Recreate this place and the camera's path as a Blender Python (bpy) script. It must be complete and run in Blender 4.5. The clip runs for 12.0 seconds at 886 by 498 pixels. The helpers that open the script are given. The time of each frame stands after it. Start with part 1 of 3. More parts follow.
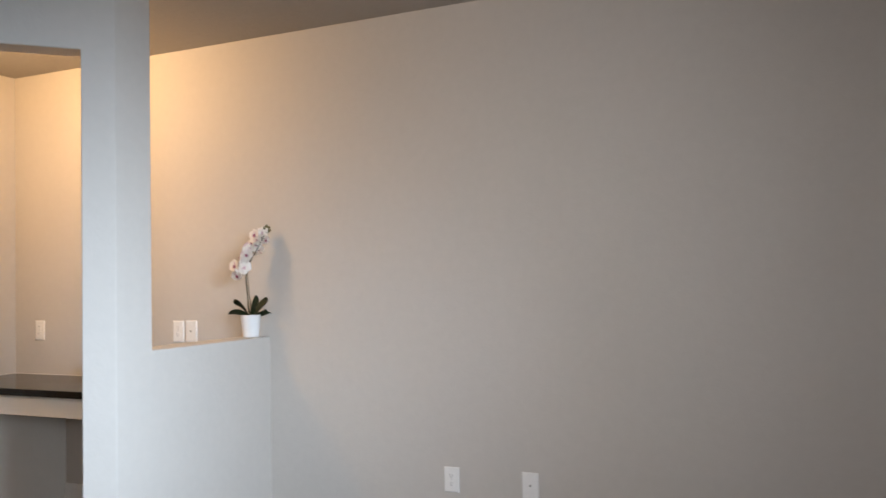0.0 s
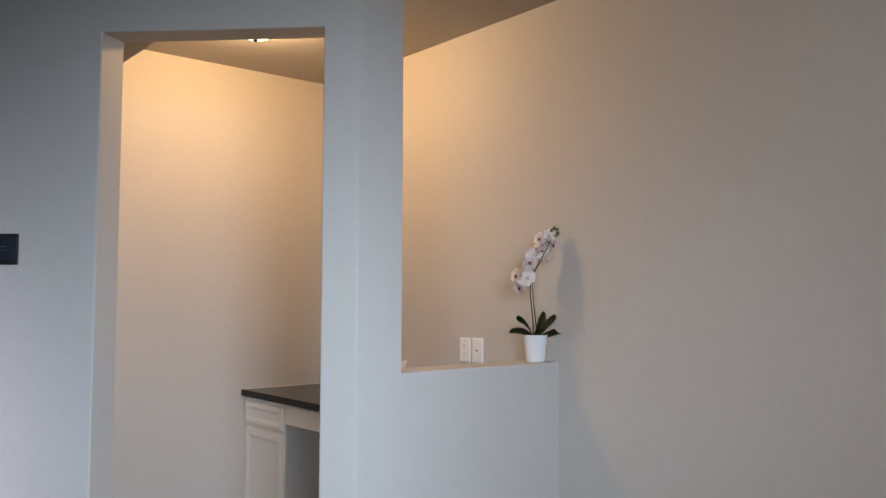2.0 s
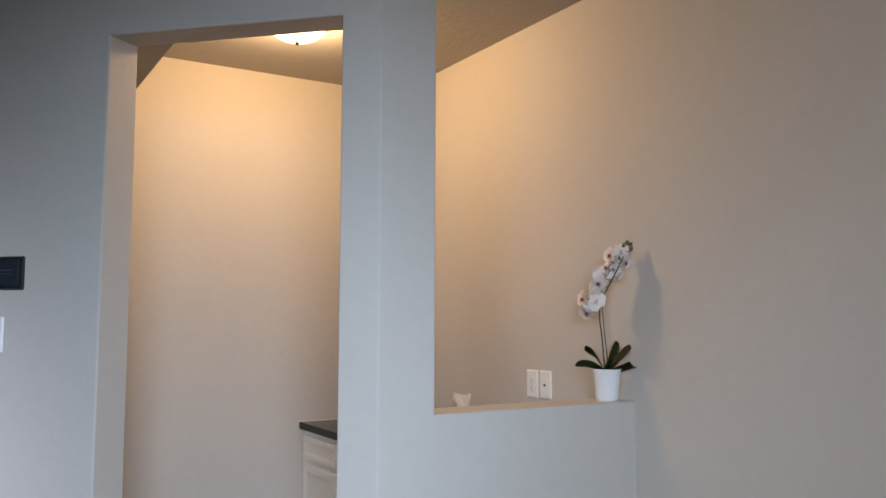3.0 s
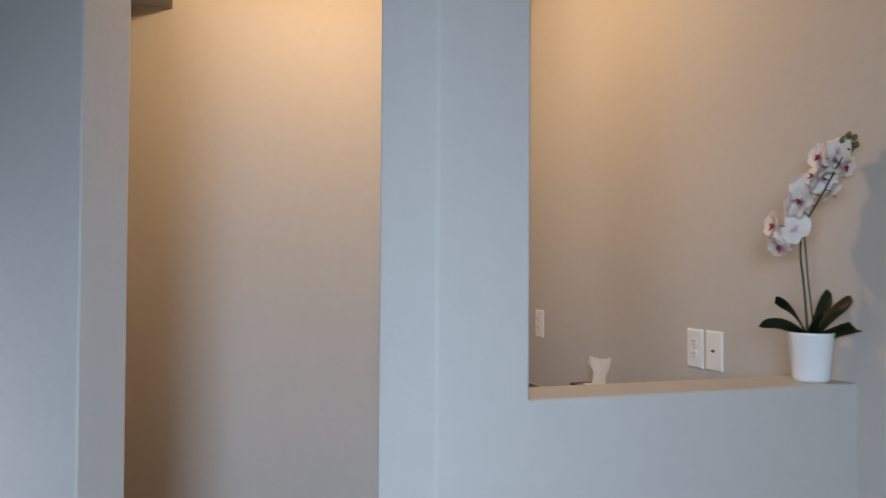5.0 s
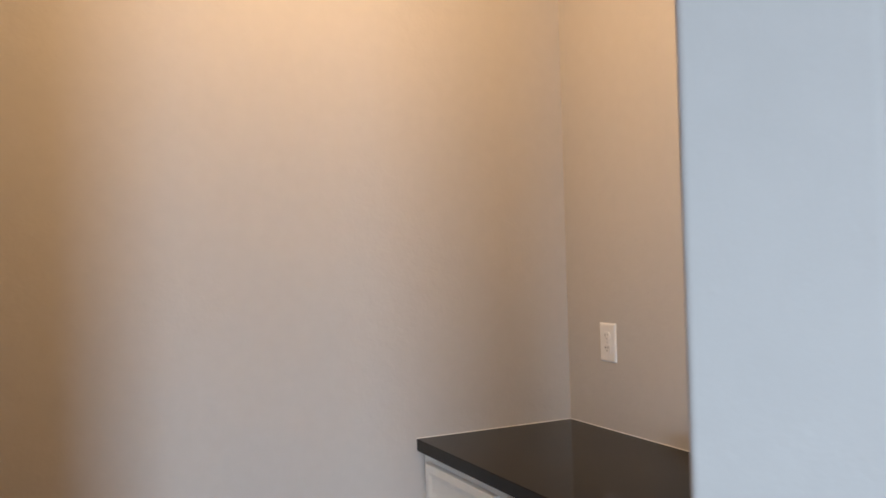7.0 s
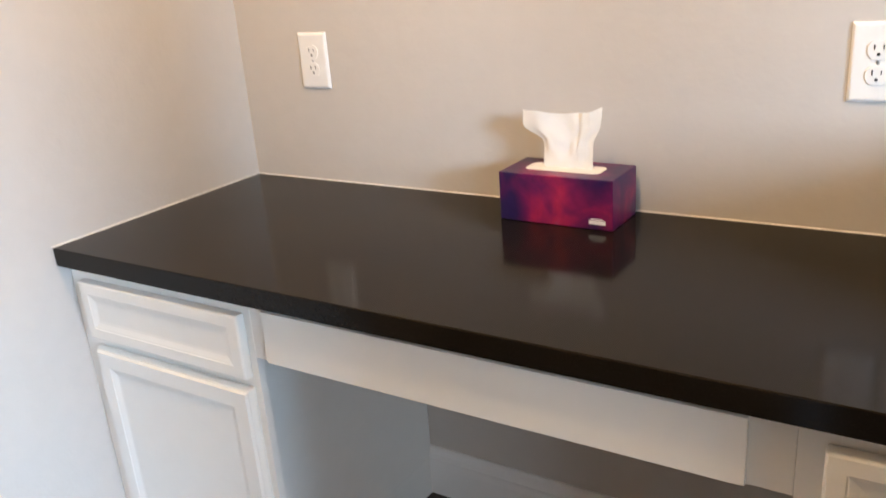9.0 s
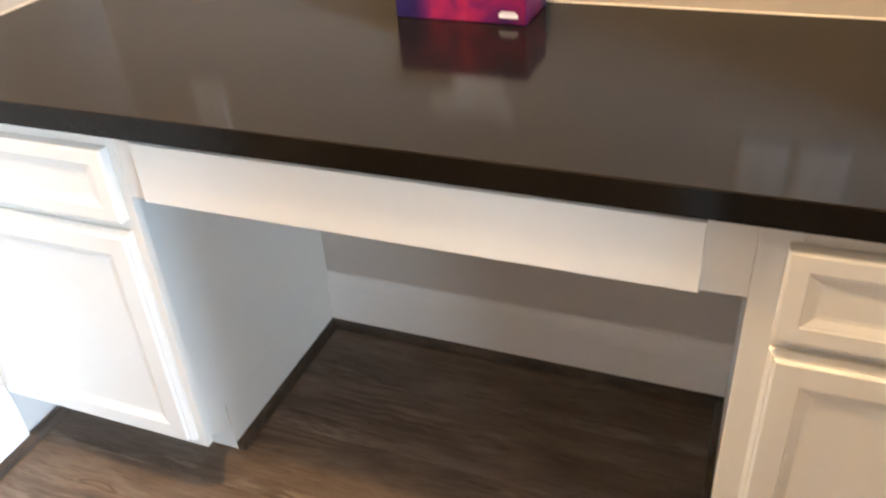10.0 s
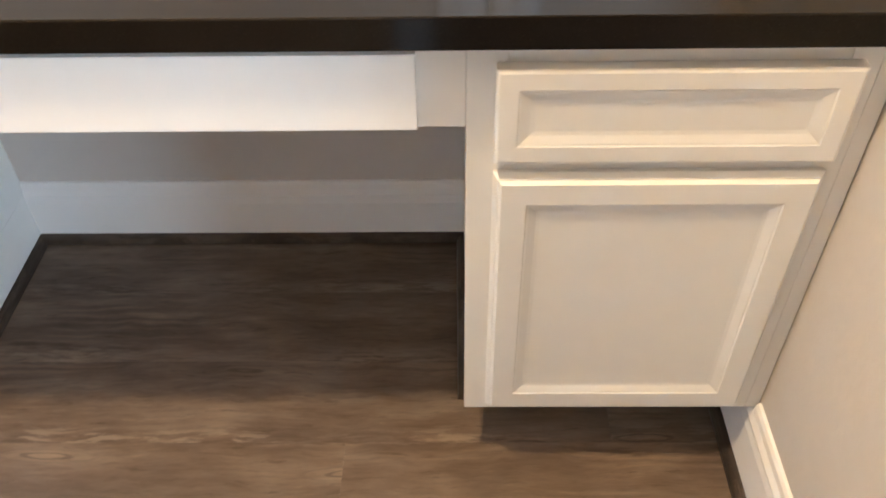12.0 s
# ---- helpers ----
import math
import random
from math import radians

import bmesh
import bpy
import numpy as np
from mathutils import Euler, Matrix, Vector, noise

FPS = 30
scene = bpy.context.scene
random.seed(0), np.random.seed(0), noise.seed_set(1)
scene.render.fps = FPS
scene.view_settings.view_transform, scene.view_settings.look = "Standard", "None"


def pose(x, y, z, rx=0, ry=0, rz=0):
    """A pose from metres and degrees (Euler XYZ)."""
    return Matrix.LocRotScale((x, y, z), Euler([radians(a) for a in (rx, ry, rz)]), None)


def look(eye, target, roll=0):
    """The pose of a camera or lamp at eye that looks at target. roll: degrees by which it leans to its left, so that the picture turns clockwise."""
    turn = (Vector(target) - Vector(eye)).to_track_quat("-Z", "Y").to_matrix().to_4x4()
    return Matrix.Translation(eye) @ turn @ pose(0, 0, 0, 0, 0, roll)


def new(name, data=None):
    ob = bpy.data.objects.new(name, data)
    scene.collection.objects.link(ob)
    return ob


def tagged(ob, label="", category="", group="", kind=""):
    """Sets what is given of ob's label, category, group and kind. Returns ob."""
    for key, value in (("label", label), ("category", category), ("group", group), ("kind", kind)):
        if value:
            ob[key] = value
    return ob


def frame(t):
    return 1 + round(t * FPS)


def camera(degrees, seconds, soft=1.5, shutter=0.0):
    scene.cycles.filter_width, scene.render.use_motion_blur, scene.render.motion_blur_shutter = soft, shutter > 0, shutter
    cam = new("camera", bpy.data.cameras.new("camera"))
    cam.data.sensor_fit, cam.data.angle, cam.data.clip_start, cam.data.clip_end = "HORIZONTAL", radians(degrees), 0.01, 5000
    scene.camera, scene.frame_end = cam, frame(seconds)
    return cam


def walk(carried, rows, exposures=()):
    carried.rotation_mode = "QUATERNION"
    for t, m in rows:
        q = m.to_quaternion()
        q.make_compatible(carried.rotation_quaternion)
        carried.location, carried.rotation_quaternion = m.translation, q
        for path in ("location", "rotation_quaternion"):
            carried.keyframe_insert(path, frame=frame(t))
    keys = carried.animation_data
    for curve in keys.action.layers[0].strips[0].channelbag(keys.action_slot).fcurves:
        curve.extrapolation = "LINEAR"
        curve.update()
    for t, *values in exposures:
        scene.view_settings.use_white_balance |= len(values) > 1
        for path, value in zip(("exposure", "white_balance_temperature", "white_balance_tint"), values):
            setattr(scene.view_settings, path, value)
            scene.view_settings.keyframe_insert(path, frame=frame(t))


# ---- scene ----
cam = camera(56.6, 12.0, soft=1.5, shutter=0.3)
PATH = [
    (0, (4.751, -3.756, 1.376), (3.932, -1.933, 1.448), -1.2),
    (0.5, (4.688, -3.515, 1.369), (3.673, -1.795, 1.473), -2.1),
    (1, (4.685, -3.273, 1.368), (3.405, -1.741, 1.479), -0.7),
    (1.5, (4.667, -3.066, 1.369), (3.181, -1.73, 1.463), 0.3),
    (2, (4.572, -2.789, 1.368), (3.029, -1.521, 1.486), 0.2),
    (2.5, (4.47, -2.533, 1.381), (2.864, -1.35, 1.533), -0.4),
    (2.7, (4.424, -2.413, 1.395), (2.772, -1.297, 1.553), -0.3),
    (4.3, (3.955, -1.74, 1.392), (2.098, -1.009, 1.521), 1.9),
    (4.5, (3.839, -1.657, 1.391), (1.968, -0.957, 1.487), 1.4),
    (5, (3.588, -1.624, 1.364), (1.698, -0.972, 1.401), 0.4),
    (5.5, (3.297, -1.625, 1.362), (1.4, -0.993, 1.413), -0.3),
    (6, (3.002, -1.584, 1.381), (1.097, -0.977, 1.405), 0.4),
    (6.5, (2.688, -1.601, 1.392), (0.801, -0.939, 1.402), 0.7),
    (6.7, (2.567, -1.619, 1.386), (0.708, -0.883, 1.425), 0.2),
    (8.3, (1.665, -1.546, 1.354), (0.363, -0.066, 1.015), -4.8),
    (8.5, (1.601, -1.539, 1.344), (0.389, -0.008, 0.909), -4.8),
    (9, (1.481, -1.45, 1.311), (0.452, 0.124, 0.632), -4.4),
    (9.5, (1.385, -1.391, 1.287), (0.503, 0.178, 0.415), -4.0),
    (10, (1.343, -1.368, 1.259), (0.684, 0.161, 0.151), -4.1),
    (10.5, (1.322, -1.382, 1.24), (0.849, 0.068, -0.053), -4.0),
    (11, (1.315, -1.37, 1.221), (1.037, 0.031, -0.179), -2.3),
    (11.2, (1.324, -1.359, 1.215), (1.104, 0.031, -0.205), -1.3),
    (11.5, (1.329, -1.349, 1.209), (1.202, 0.05, -0.215), -0.6),
    (12, (1.354, -1.327, 1.212), (1.323, 0.125, -0.164), -1.1),
]
EXPOSURES = [(0.0, 0.36, 6800, 11), (0.5, 0.12, 6750, 12), (1.0, -0.06, 6750, 12), (1.5, -0.06, 6500, 11), (2.0, -0.22, 6600, 11), (2.5, -0.23, 6600, 11), (4.5, -0.40, 6100, 9), (6.7, -0.18, 6400, 11), (8.3, 0.70, 5850, 7), (9.0, 1.03, 5900, 6), (9.5, 1.36, 5900, 5), (10.5, 2.12, 6050, 5), (11.0, 2.12, 5900, 5), (11.5, 2.10, 5700, 4), (12.0, 2.07, 5450, 3)]
walk(cam, [(t, look(eye, target, roll)) for t, eye, target, roll in PATH], EXPOSURES)

# ---- world, daylight and lamp ----
world = bpy.data.worlds.new("daylight")
scene.world = world
world.use_nodes = True
sky = world.node_tree.nodes.new("ShaderNodeTexSky")
sky.sky_type, sky.sun_disc = "NISHITA", False
sky.sun_elevation, sky.sun_rotation = radians(38), radians(200)
world.node_tree.links.new(sky.outputs[0], world.node_tree.nodes["Background"].inputs[0])
world.node_tree.nodes["Background"].inputs[1].default_value = 0.08


def lamp(name, kind, energy, color, m, size=0.1, size_y=None, shape="DISK"):
    data = bpy.data.lights.new(name, kind)
    data.energy, data.color = energy, color
    if kind == "AREA":
        data.shape, data.size = shape, size
        if size_y:
            data.size_y = size_y
    ob = new(name, data)
    ob.matrix_world = m
    return ob


H = 2.75  # ceiling
sun = lamp("sun", "SUN", 2.0, (1.0, 0.95, 0.88), look((0, 0, 20), (8, 10, 0)))
sun.data.angle = radians(0.5)
# skylight lamps in the big room's unseen, assumed windows, slanted down and narrowed to suit each wall
for y, wide, watts, color, target, spread in (
    (-2.62, 1.1, 28, (0.61, 0.785, 1.0), (1.5, -1.40, 0.5), 62),
    # beam aimed to brighten the long wall
    (-4.65, 1.3, 16, (0.82, 0.88, 0.98), (3.35, -0.1, 1.3), 65),
    # narrow beam added only to brighten the left of the angled wall
    (-6.25, 1.2, 36, (0.76, 0.79, 1.0), (-0.10, -3.05, 0.4), 30),
):
    w = lamp("window_light", "AREA", watts, color, look((5.67, y, 1.95), target), wide, 0.95, "RECTANGLE")
    w.data.spread = radians(spread)
# warm bowl lamp in the middle of the nook
LAMP = (0.865, -0.955)
bulb = lamp("nook_lamp_light", "POINT", 48, (1.0, 0.635, 0.31), pose(*LAMP, 2.675))
bulb.data.shadow_soft_size = 0.06

# ---- materials ----
def nodes_of(name, rough=0.5, metal=0.0):
    m = bpy.data.materials.new(name)
    m.use_nodes = True
    t = m.node_tree
    b = t.nodes["Principled BSDF"]
    b.inputs["Roughness"].default_value = rough
    b.inputs["Metallic"].default_value = metal
    return m, t, b


def add(t, kind, **inputs):
    n = t.nodes.new(kind)
    for k, v in inputs.items():
        n.inputs[k].default_value = v
    return n


def ramp(t, src, stops):
    r = t.nodes.new("ShaderNodeValToRGB")
    e = r.color_ramp.elements
    while len(e) < len(stops):
        e.new(0.5)
    for el, (p, c) in zip(e, stops):
        el.position, el.color = p, (*c, 1)
    t.links.new(src, r.inputs[0])
    return r.outputs[0]


def bump(t, b, src, strength, dist):
    n = t.nodes.new("ShaderNodeBump")
    n.inputs["Strength"].default_value, n.inputs["Distance"].default_value = strength, dist
    t.links.new(src, n.inputs["Height"])
    t.links.new(n.outputs[0], b.inputs["Normal"])


def paint(name, color, rough=0.6, mottle=0.04, grain=140.0, relief=0.25, depth=0.0012, spec=0.4):
    """Wall or joinery paint: faint roller mottling at two scales and a fine texture."""
    m, t, b = nodes_of(name, rough)
    b.inputs["Specular IOR Level"].default_value = spec
    co = t.nodes.new("ShaderNodeNewGeometry").outputs["Position"]
    big = add(t, "ShaderNodeTexNoise", Scale=1.7, Detail=3.0)
    mid = add(t, "ShaderNodeTexNoise", Scale=23.0, Detail=3.0)
    fine = add(t, "ShaderNodeTexNoise", Scale=grain, Detail=3.0)
    for n in (big, mid, fine):
        t.links.new(co, n.inputs["Vector"])
    both = add(t, "ShaderNodeMath")
    both.operation = "ADD"
    t.links.new(big.outputs[0], both.inputs[0])
    t.links.new(mid.outputs[0], both.inputs[1])
    half = add(t, "ShaderNodeMath")
    half.operation = "MULTIPLY"
    half.inputs[1].default_value = 0.5
    t.links.new(both.outputs[0], half.inputs[0])
    c = ramp(t, half.outputs[0], [(0.3, [v * (1 - mottle) for v in color]), (0.7, [v * (1 + mottle) for v in color])])
    t.links.new(c, b.inputs["Base Color"])
    lumps = add(t, "ShaderNodeTexNoise", Scale=grain * 0.4, Detail=2.0, Distortion=0.6)
    t.links.new(co, lumps.inputs["Vector"])
    skin = add(t, "ShaderNodeMath")
    skin.operation = "MULTIPLY_ADD"
    skin.inputs[1].default_value = 1.6
    t.links.new(lumps.outputs[0], skin.inputs[0])
    t.links.new(fine.outputs[0], skin.inputs[2])
    bump(t, b, skin.outputs[0], relief, depth)
    return m


def plain(name, color, rough=0.5, metal=0.0, vary=0.1, scale=30.0, coat=0.0, relief=0.0):
    m, t, b = nodes_of(name, rough, metal)
    b.inputs["Coat Weight"].default_value = coat
    co = t.nodes.new("ShaderNodeTexCoord").outputs["Object"]
    n = add(t, "ShaderNodeTexNoise", Scale=scale, Detail=4.0)
    t.links.new(co, n.inputs["Vector"])
    c = ramp(t, n.outputs[0], [(0.3, [v * (1 - vary) for v in color]), (0.7, [min(1, v * (1 + vary)) for v in color])])
    t.links.new(c, b.inputs["Base Color"])
    if relief:
        bump(t, b, n.outputs[0], relief, 0.002)
    return m


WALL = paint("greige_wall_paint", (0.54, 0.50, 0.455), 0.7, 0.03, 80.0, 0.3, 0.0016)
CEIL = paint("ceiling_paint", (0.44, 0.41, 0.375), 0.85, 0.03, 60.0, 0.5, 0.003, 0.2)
TRIM = paint("white_trim_paint", (0.80, 0.78, 0.75), 0.38, 0.015, 220.0, 0.06, 0.0006)
CABINET = paint("white_cabinet_lacquer", (0.79, 0.775, 0.73), 0.36, 0.02, 90.0, 0.05, 0.0008)
CAULK = plain("white_caulk", (0.78, 0.75, 0.70), 0.6)
PLATE = plain("white_plastic", (0.82, 0.80, 0.77), 0.3, 0, 0.02)
SLOT = plain("dark_slot", (0.02, 0.02, 0.02), 0.6)
CONNECTOR = plain("dull_brass_connector", (0.16, 0.13, 0.09), 0.4, 0.6)
METAL = plain("zinc_screw", (0.55, 0.55, 0.55), 0.35, 1.0)
BLACK = plain("black_plastic", (0.012, 0.012, 0.014), 0.3)
SCREEN = plain("dark_screen_glass", (0.02, 0.026, 0.034), 0.08, 0, 0.25, 9.0)
CERAMIC = plain("white_glazed_ceramic", (0.80, 0.80, 0.80), 0.28, 0, 0.02, 12.0, 0.3)
LEAF = plain("dark_green_leaf", (0.012, 0.028, 0.010), 0.42, 0, 0.4, 25.0, 0, 0.2)
STEM = plain("olive_stem", (0.034, 0.038, 0.017), 0.5, 0, 0.35, 40.0)
BUD = plain("green_bud", (0.11, 0.10, 0.035), 0.5, 0, 0.35, 60.0)
SOIL = plain("bark_soil", (0.05, 0.03, 0.02), 0.95, 0, 0.5, 90.0, 0, 1.0)
THROAT = plain("magenta_throat", (0.33, 0.02, 0.09), 0.5, 0, 0.4, 70.0)
TISSUE = plain("white_tissue", (0.88, 0.86, 0.82), 0.9, 0, 0.03, 40.0, 0, 0.3)
thin = TISSUE.node_tree
through_light = add(thin, "ShaderNodeBsdfTranslucent", Color=(0.85, 0.82, 0.76, 1))
share = add(thin, "ShaderNodeMixShader", Fac=0.22)
thin.links.new(thin.nodes["Principled BSDF"].outputs[0], share.inputs[1])
thin.links.new(through_light.outputs[0], share.inputs[2])
thin.links.new(share.outputs[0], thin.nodes["Material Output"].inputs[0])
WHITE_INK = plain("white_ink", (0.8, 0.78, 0.78), 0.5)
FRAME_WHITE = plain("white_vinyl", (0.8, 0.8, 0.78), 0.4, 0, 0.03)
GROUND = plain("lawn_ground", (0.10, 0.13, 0.06), 0.95, 0, 0.4, 3.0, 0, 0.6)
SUBFLOOR = plain("dark_subfloor", (0.03, 0.025, 0.02), 0.9)


def petal_material():
    m, t, b = nodes_of("white_petal", 0.55)
    b.inputs["Subsurface Weight"].default_value = 0.0
    co = t.nodes.new("ShaderNodeTexCoord").outputs["Object"]
    n = add(t, "ShaderNodeTexNoise", Scale=24.0, Detail=4.0)
    t.links.new(co, n.inputs["Vector"])
    c = ramp(t, n.outputs[0], [(0.24, (0.70, 0.42, 0.46)), (0.36, (0.84, 0.76, 0.70)), (0.7, (0.89, 0.85, 0.77))])
    axis = t.nodes.new("ShaderNodeSeparateXYZ")
    t.links.new(co, axis.inputs[0])
    veins = add(t, "ShaderNodeTexNoise", Scale=160.0, Detail=3.0)
    t.links.new(co, veins.inputs["Vector"])
    reach = add(t, "ShaderNodeMath")
    reach.operation = "MULTIPLY_ADD"
    reach.inputs[1].default_value = 0.012
    t.links.new(veins.outputs[0], reach.inputs[0])
    t.links.new(axis.outputs[0], reach.inputs[2])
    blush = ramp(t, reach.outputs[0], [(0.006, (0.8, 0.8, 0.8)), (0.011, (0.35, 0.35, 0.35)), (0.016, (0.0, 0.0, 0.0)), (0.043, (0.0, 0.0, 0.0)), (0.050, (0.45, 0.45, 0.45))])
    tint = t.nodes.new("ShaderNodeMixRGB")
    t.links.new(blush, tint.inputs[0])
    t.links.new(c, tint.inputs[1])
    tint.inputs[2].default_value = (0.42, 0.05, 0.17, 1)
    t.links.new(tint.outputs[0], b.inputs["Base Color"])
    glow = add(t, "ShaderNodeBsdfTranslucent", Color=(0.85, 0.78, 0.70, 1))
    share = add(t, "ShaderNodeMixShader", Fac=0.12)
    t.links.new(b.outputs[0], share.inputs[1])
    t.links.new(glow.outputs[0], share.inputs[2])
    t.links.new(share.outputs[0], t.nodes["Material Output"].inputs[0])
    return m


def counter_material():
    m, t, b = nodes_of("dark_brown_quartz", 0.10)
    co = t.nodes.new("ShaderNodeNewGeometry").outputs["Position"]
    v = add(t, "ShaderNodeTexVoronoi", Scale=420.0)
    n = add(t, "ShaderNodeTexNoise", Scale=6.0, Detail=5.0)
    t.links.new(co, v.inputs["Vector"])
    t.links.new(co, n.inputs["Vector"])
    fleck = ramp(t, v.outputs["Color"], [(0.0, (0.0085, 0.0065, 0.0045)), (0.8, (0.0110, 0.0085, 0.0060)), (1.0, (0.016, 0.0125, 0.009))])
    cloud = ramp(t, n.outputs[0], [(0.35, (0.85, 0.85, 0.85)), (0.7, (1.15, 1.12, 1.1))])
    mix = t.nodes.new("ShaderNodeMixRGB")
    mix.blend_type = "MULTIPLY"
    mix.inputs[0].default_value = 1.0
    t.links.new(fleck, mix.inputs[1])
    t.links.new(cloud, mix.inputs[2])
    t.links.new(mix.outputs[0], b.inputs["Base Color"])
    b.inputs["Specular IOR Level"].default_value = 0.15
    r = ramp(t, n.outputs[0], [(0.3, (0.09, 0.09, 0.09)), (0.75, (0.16, 0.16, 0.16))])
    t.links.new(r, b.inputs["Roughness"])
    return m


def floor_material(name, dark, mid, light):
    """Wood-look vinyl: long grain, cathedral figure, knots and tone that differs from plank to plank."""
    m, t, b = nodes_of(name, 0.5)
    b.inputs["Specular IOR Level"].default_value = 0.35
    co = t.nodes.new("ShaderNodeTexCoord").outputs["Object"]
    info = t.nodes.new("ShaderNodeObjectInfo")
    jump = add(t, "ShaderNodeVectorMath")
    jump.operation = "MULTIPLY_ADD"
    t.links.new(info.outputs["Random"], jump.inputs[0])
    jump.inputs[1].default_value = (37.0, 19.0, 7.0)
    t.links.new(co, jump.inputs[2])
    warp = add(t, "ShaderNodeTexNoise", Scale=7.0, Detail=4.0)
    t.links.new(jump.outputs[0], warp.inputs["Vector"])
    bent = add(t, "ShaderNodeVectorMath")
    bent.operation = "MULTIPLY_ADD"
    t.links.new(warp.outputs["Color"], bent.inputs[0])
    bent.inputs[1].default_value = (0.0, 0.028, 0.0)
    t.links.new(jump.outputs[0], bent.inputs[2])

    def stretched(scale, kind="ShaderNodeTexNoise", **k):
        s = add(t, "ShaderNodeVectorMath")
        s.operation = "MULTIPLY"
        t.links.new(bent.outputs[0], s.inputs[0])
        s.inputs[1].default_value = scale
        n = add(t, kind, **k)
        t.links.new(s.outputs[0], n.inputs["Vector"])
        return n

    fibre = stretched((14.0, 120.0, 1.0), Scale=1.0, Detail=6.0, Roughness=0.7)
    streak = stretched((4.2, 15.0, 1.0), Scale=1.0, Detail=7.0, Roughness=0.62)
    scrape = stretched((13.0, 80.0, 1.0), Scale=1.0, Detail=5.0, Roughness=0.65)
    patch = stretched((1.7, 7.0, 1.0), Scale=1.0, Detail=4.0, Roughness=0.6)
    where = stretched((1.5, 5.0, 1.0), Scale=1.3, Detail=2.0)
    figure = stretched((1.8, 20.0, 1.0), "ShaderNodeTexWave", Scale=0.8, Distortion=15.0, Detail=5.0)
    figure.bands_direction = "Y"

    def mixed(kind, f, a, c):
        x = t.nodes.new("ShaderNodeMixRGB")
        x.blend_type = kind
        x.inputs[0].default_value = f
        t.links.new(a, x.inputs[1])
        t.links.new(c, x.inputs[2])
        return x.outputs[0]

    base = ramp(t, streak.outputs[0], [(0.30, dark), (0.50, mid), (0.70, light)])
    tone = ramp(t, patch.outputs[0], [(0.3, (0.78, 0.76, 0.74)), (0.7, (1.18, 1.16, 1.14))])
    lines = ramp(t, fibre.outputs[0], [(0.33, (0.80, 0.795, 0.79)), (0.47, (1, 1, 1)), (0.58, (1.04, 1.04, 1.04)), (0.70, (1.3, 1.29, 1.27))])
    rings = ramp(t, figure.outputs["Fac"], [(0.0, (0.76, 0.75, 0.73)), (0.35, (0.97, 0.97, 0.97)), (0.8, (1.15, 1.13, 1.1)), (1.0, (1.3, 1.27, 1.22))])
    plank_tone = ramp(t, info.outputs["Random"], [(0.0, (0.86, 0.86, 0.87)), (1.0, (1.12, 1.09, 1.05))])
    c = mixed("MULTIPLY", 1.0, base, tone)
    c = mixed("MULTIPLY", 1.0, c, lines)
    mask = ramp(t, where.outputs[0], [(0.50, (0, 0, 0)), (0.64, (1, 1, 1))])
    ringed = mixed("MULTIPLY", 1.0, c, rings)
    x = t.nodes.new("ShaderNodeMixRGB")
    t.links.new(mask, x.inputs[0])
    t.links.new(c, x.inputs[1])
    t.links.new(ringed, x.inputs[2])
    c = x.outputs[0]
    c = mixed("MULTIPLY", 1.0, c, plank_tone)
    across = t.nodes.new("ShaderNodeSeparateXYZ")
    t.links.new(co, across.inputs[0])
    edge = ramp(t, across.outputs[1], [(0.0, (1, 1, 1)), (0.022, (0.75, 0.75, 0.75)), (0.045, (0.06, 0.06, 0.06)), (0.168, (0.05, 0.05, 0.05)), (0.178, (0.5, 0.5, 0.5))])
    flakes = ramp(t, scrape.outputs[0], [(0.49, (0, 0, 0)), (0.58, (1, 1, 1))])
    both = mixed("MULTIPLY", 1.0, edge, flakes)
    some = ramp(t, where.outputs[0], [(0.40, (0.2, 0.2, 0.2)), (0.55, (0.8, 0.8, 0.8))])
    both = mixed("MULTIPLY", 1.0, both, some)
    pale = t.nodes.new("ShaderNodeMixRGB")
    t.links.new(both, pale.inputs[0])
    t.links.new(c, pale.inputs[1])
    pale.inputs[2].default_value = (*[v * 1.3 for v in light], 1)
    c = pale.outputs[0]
    pits = ramp(t, scrape.outputs[0], [(0.30, (0.55, 0.54, 0.53)), (0.40, (1, 1, 1))])
    c = mixed("MULTIPLY", 0.8, c, pits)
    # long eye-shaped knots: pale hearts inside dark rings
    eye = stretched((3.2, 21.0, 1.0), "ShaderNodeTexVoronoi", Scale=1.0)
    ringing = add(t, "ShaderNodeMath")
    ringing.operation = "MULTIPLY_ADD"
    ringing.inputs[1].default_value = 46.0
    t.links.new(eye.outputs["Distance"], ringing.inputs[0])
    t.links.new(streak.outputs[0], ringing.inputs[2])
    wavy = add(t, "ShaderNodeMath")
    wavy.operation = "SINE"
    t.links.new(ringing.outputs[0], wavy.inputs[0])
    growth = ramp(t, wavy.outputs[0], [(0.0, (1.22, 1.19, 1.14)), (0.55, (1.0, 1.0, 1.0)), (0.9, (0.50, 0.48, 0.46))])
    near_eye = ramp(t, eye.outputs["Distance"], [(0.06, (1, 1, 1)), (0.34, (0, 0, 0))])
    chosen = ramp(t, eye.outputs["Color"], [(0.42, (0, 0, 0)), (0.48, (0.95, 0.95, 0.95))])
    amount = mixed("MULTIPLY", 1.0, near_eye, chosen)
    knotted = t.nodes.new("ShaderNodeMixRGB")
    knotted.blend_type = "MULTIPLY"
    t.links.new(amount, knotted.inputs[0])
    t.links.new(c, knotted.inputs[1])
    t.links.new(growth, knotted.inputs[2])
    c = knotted.outputs[0]
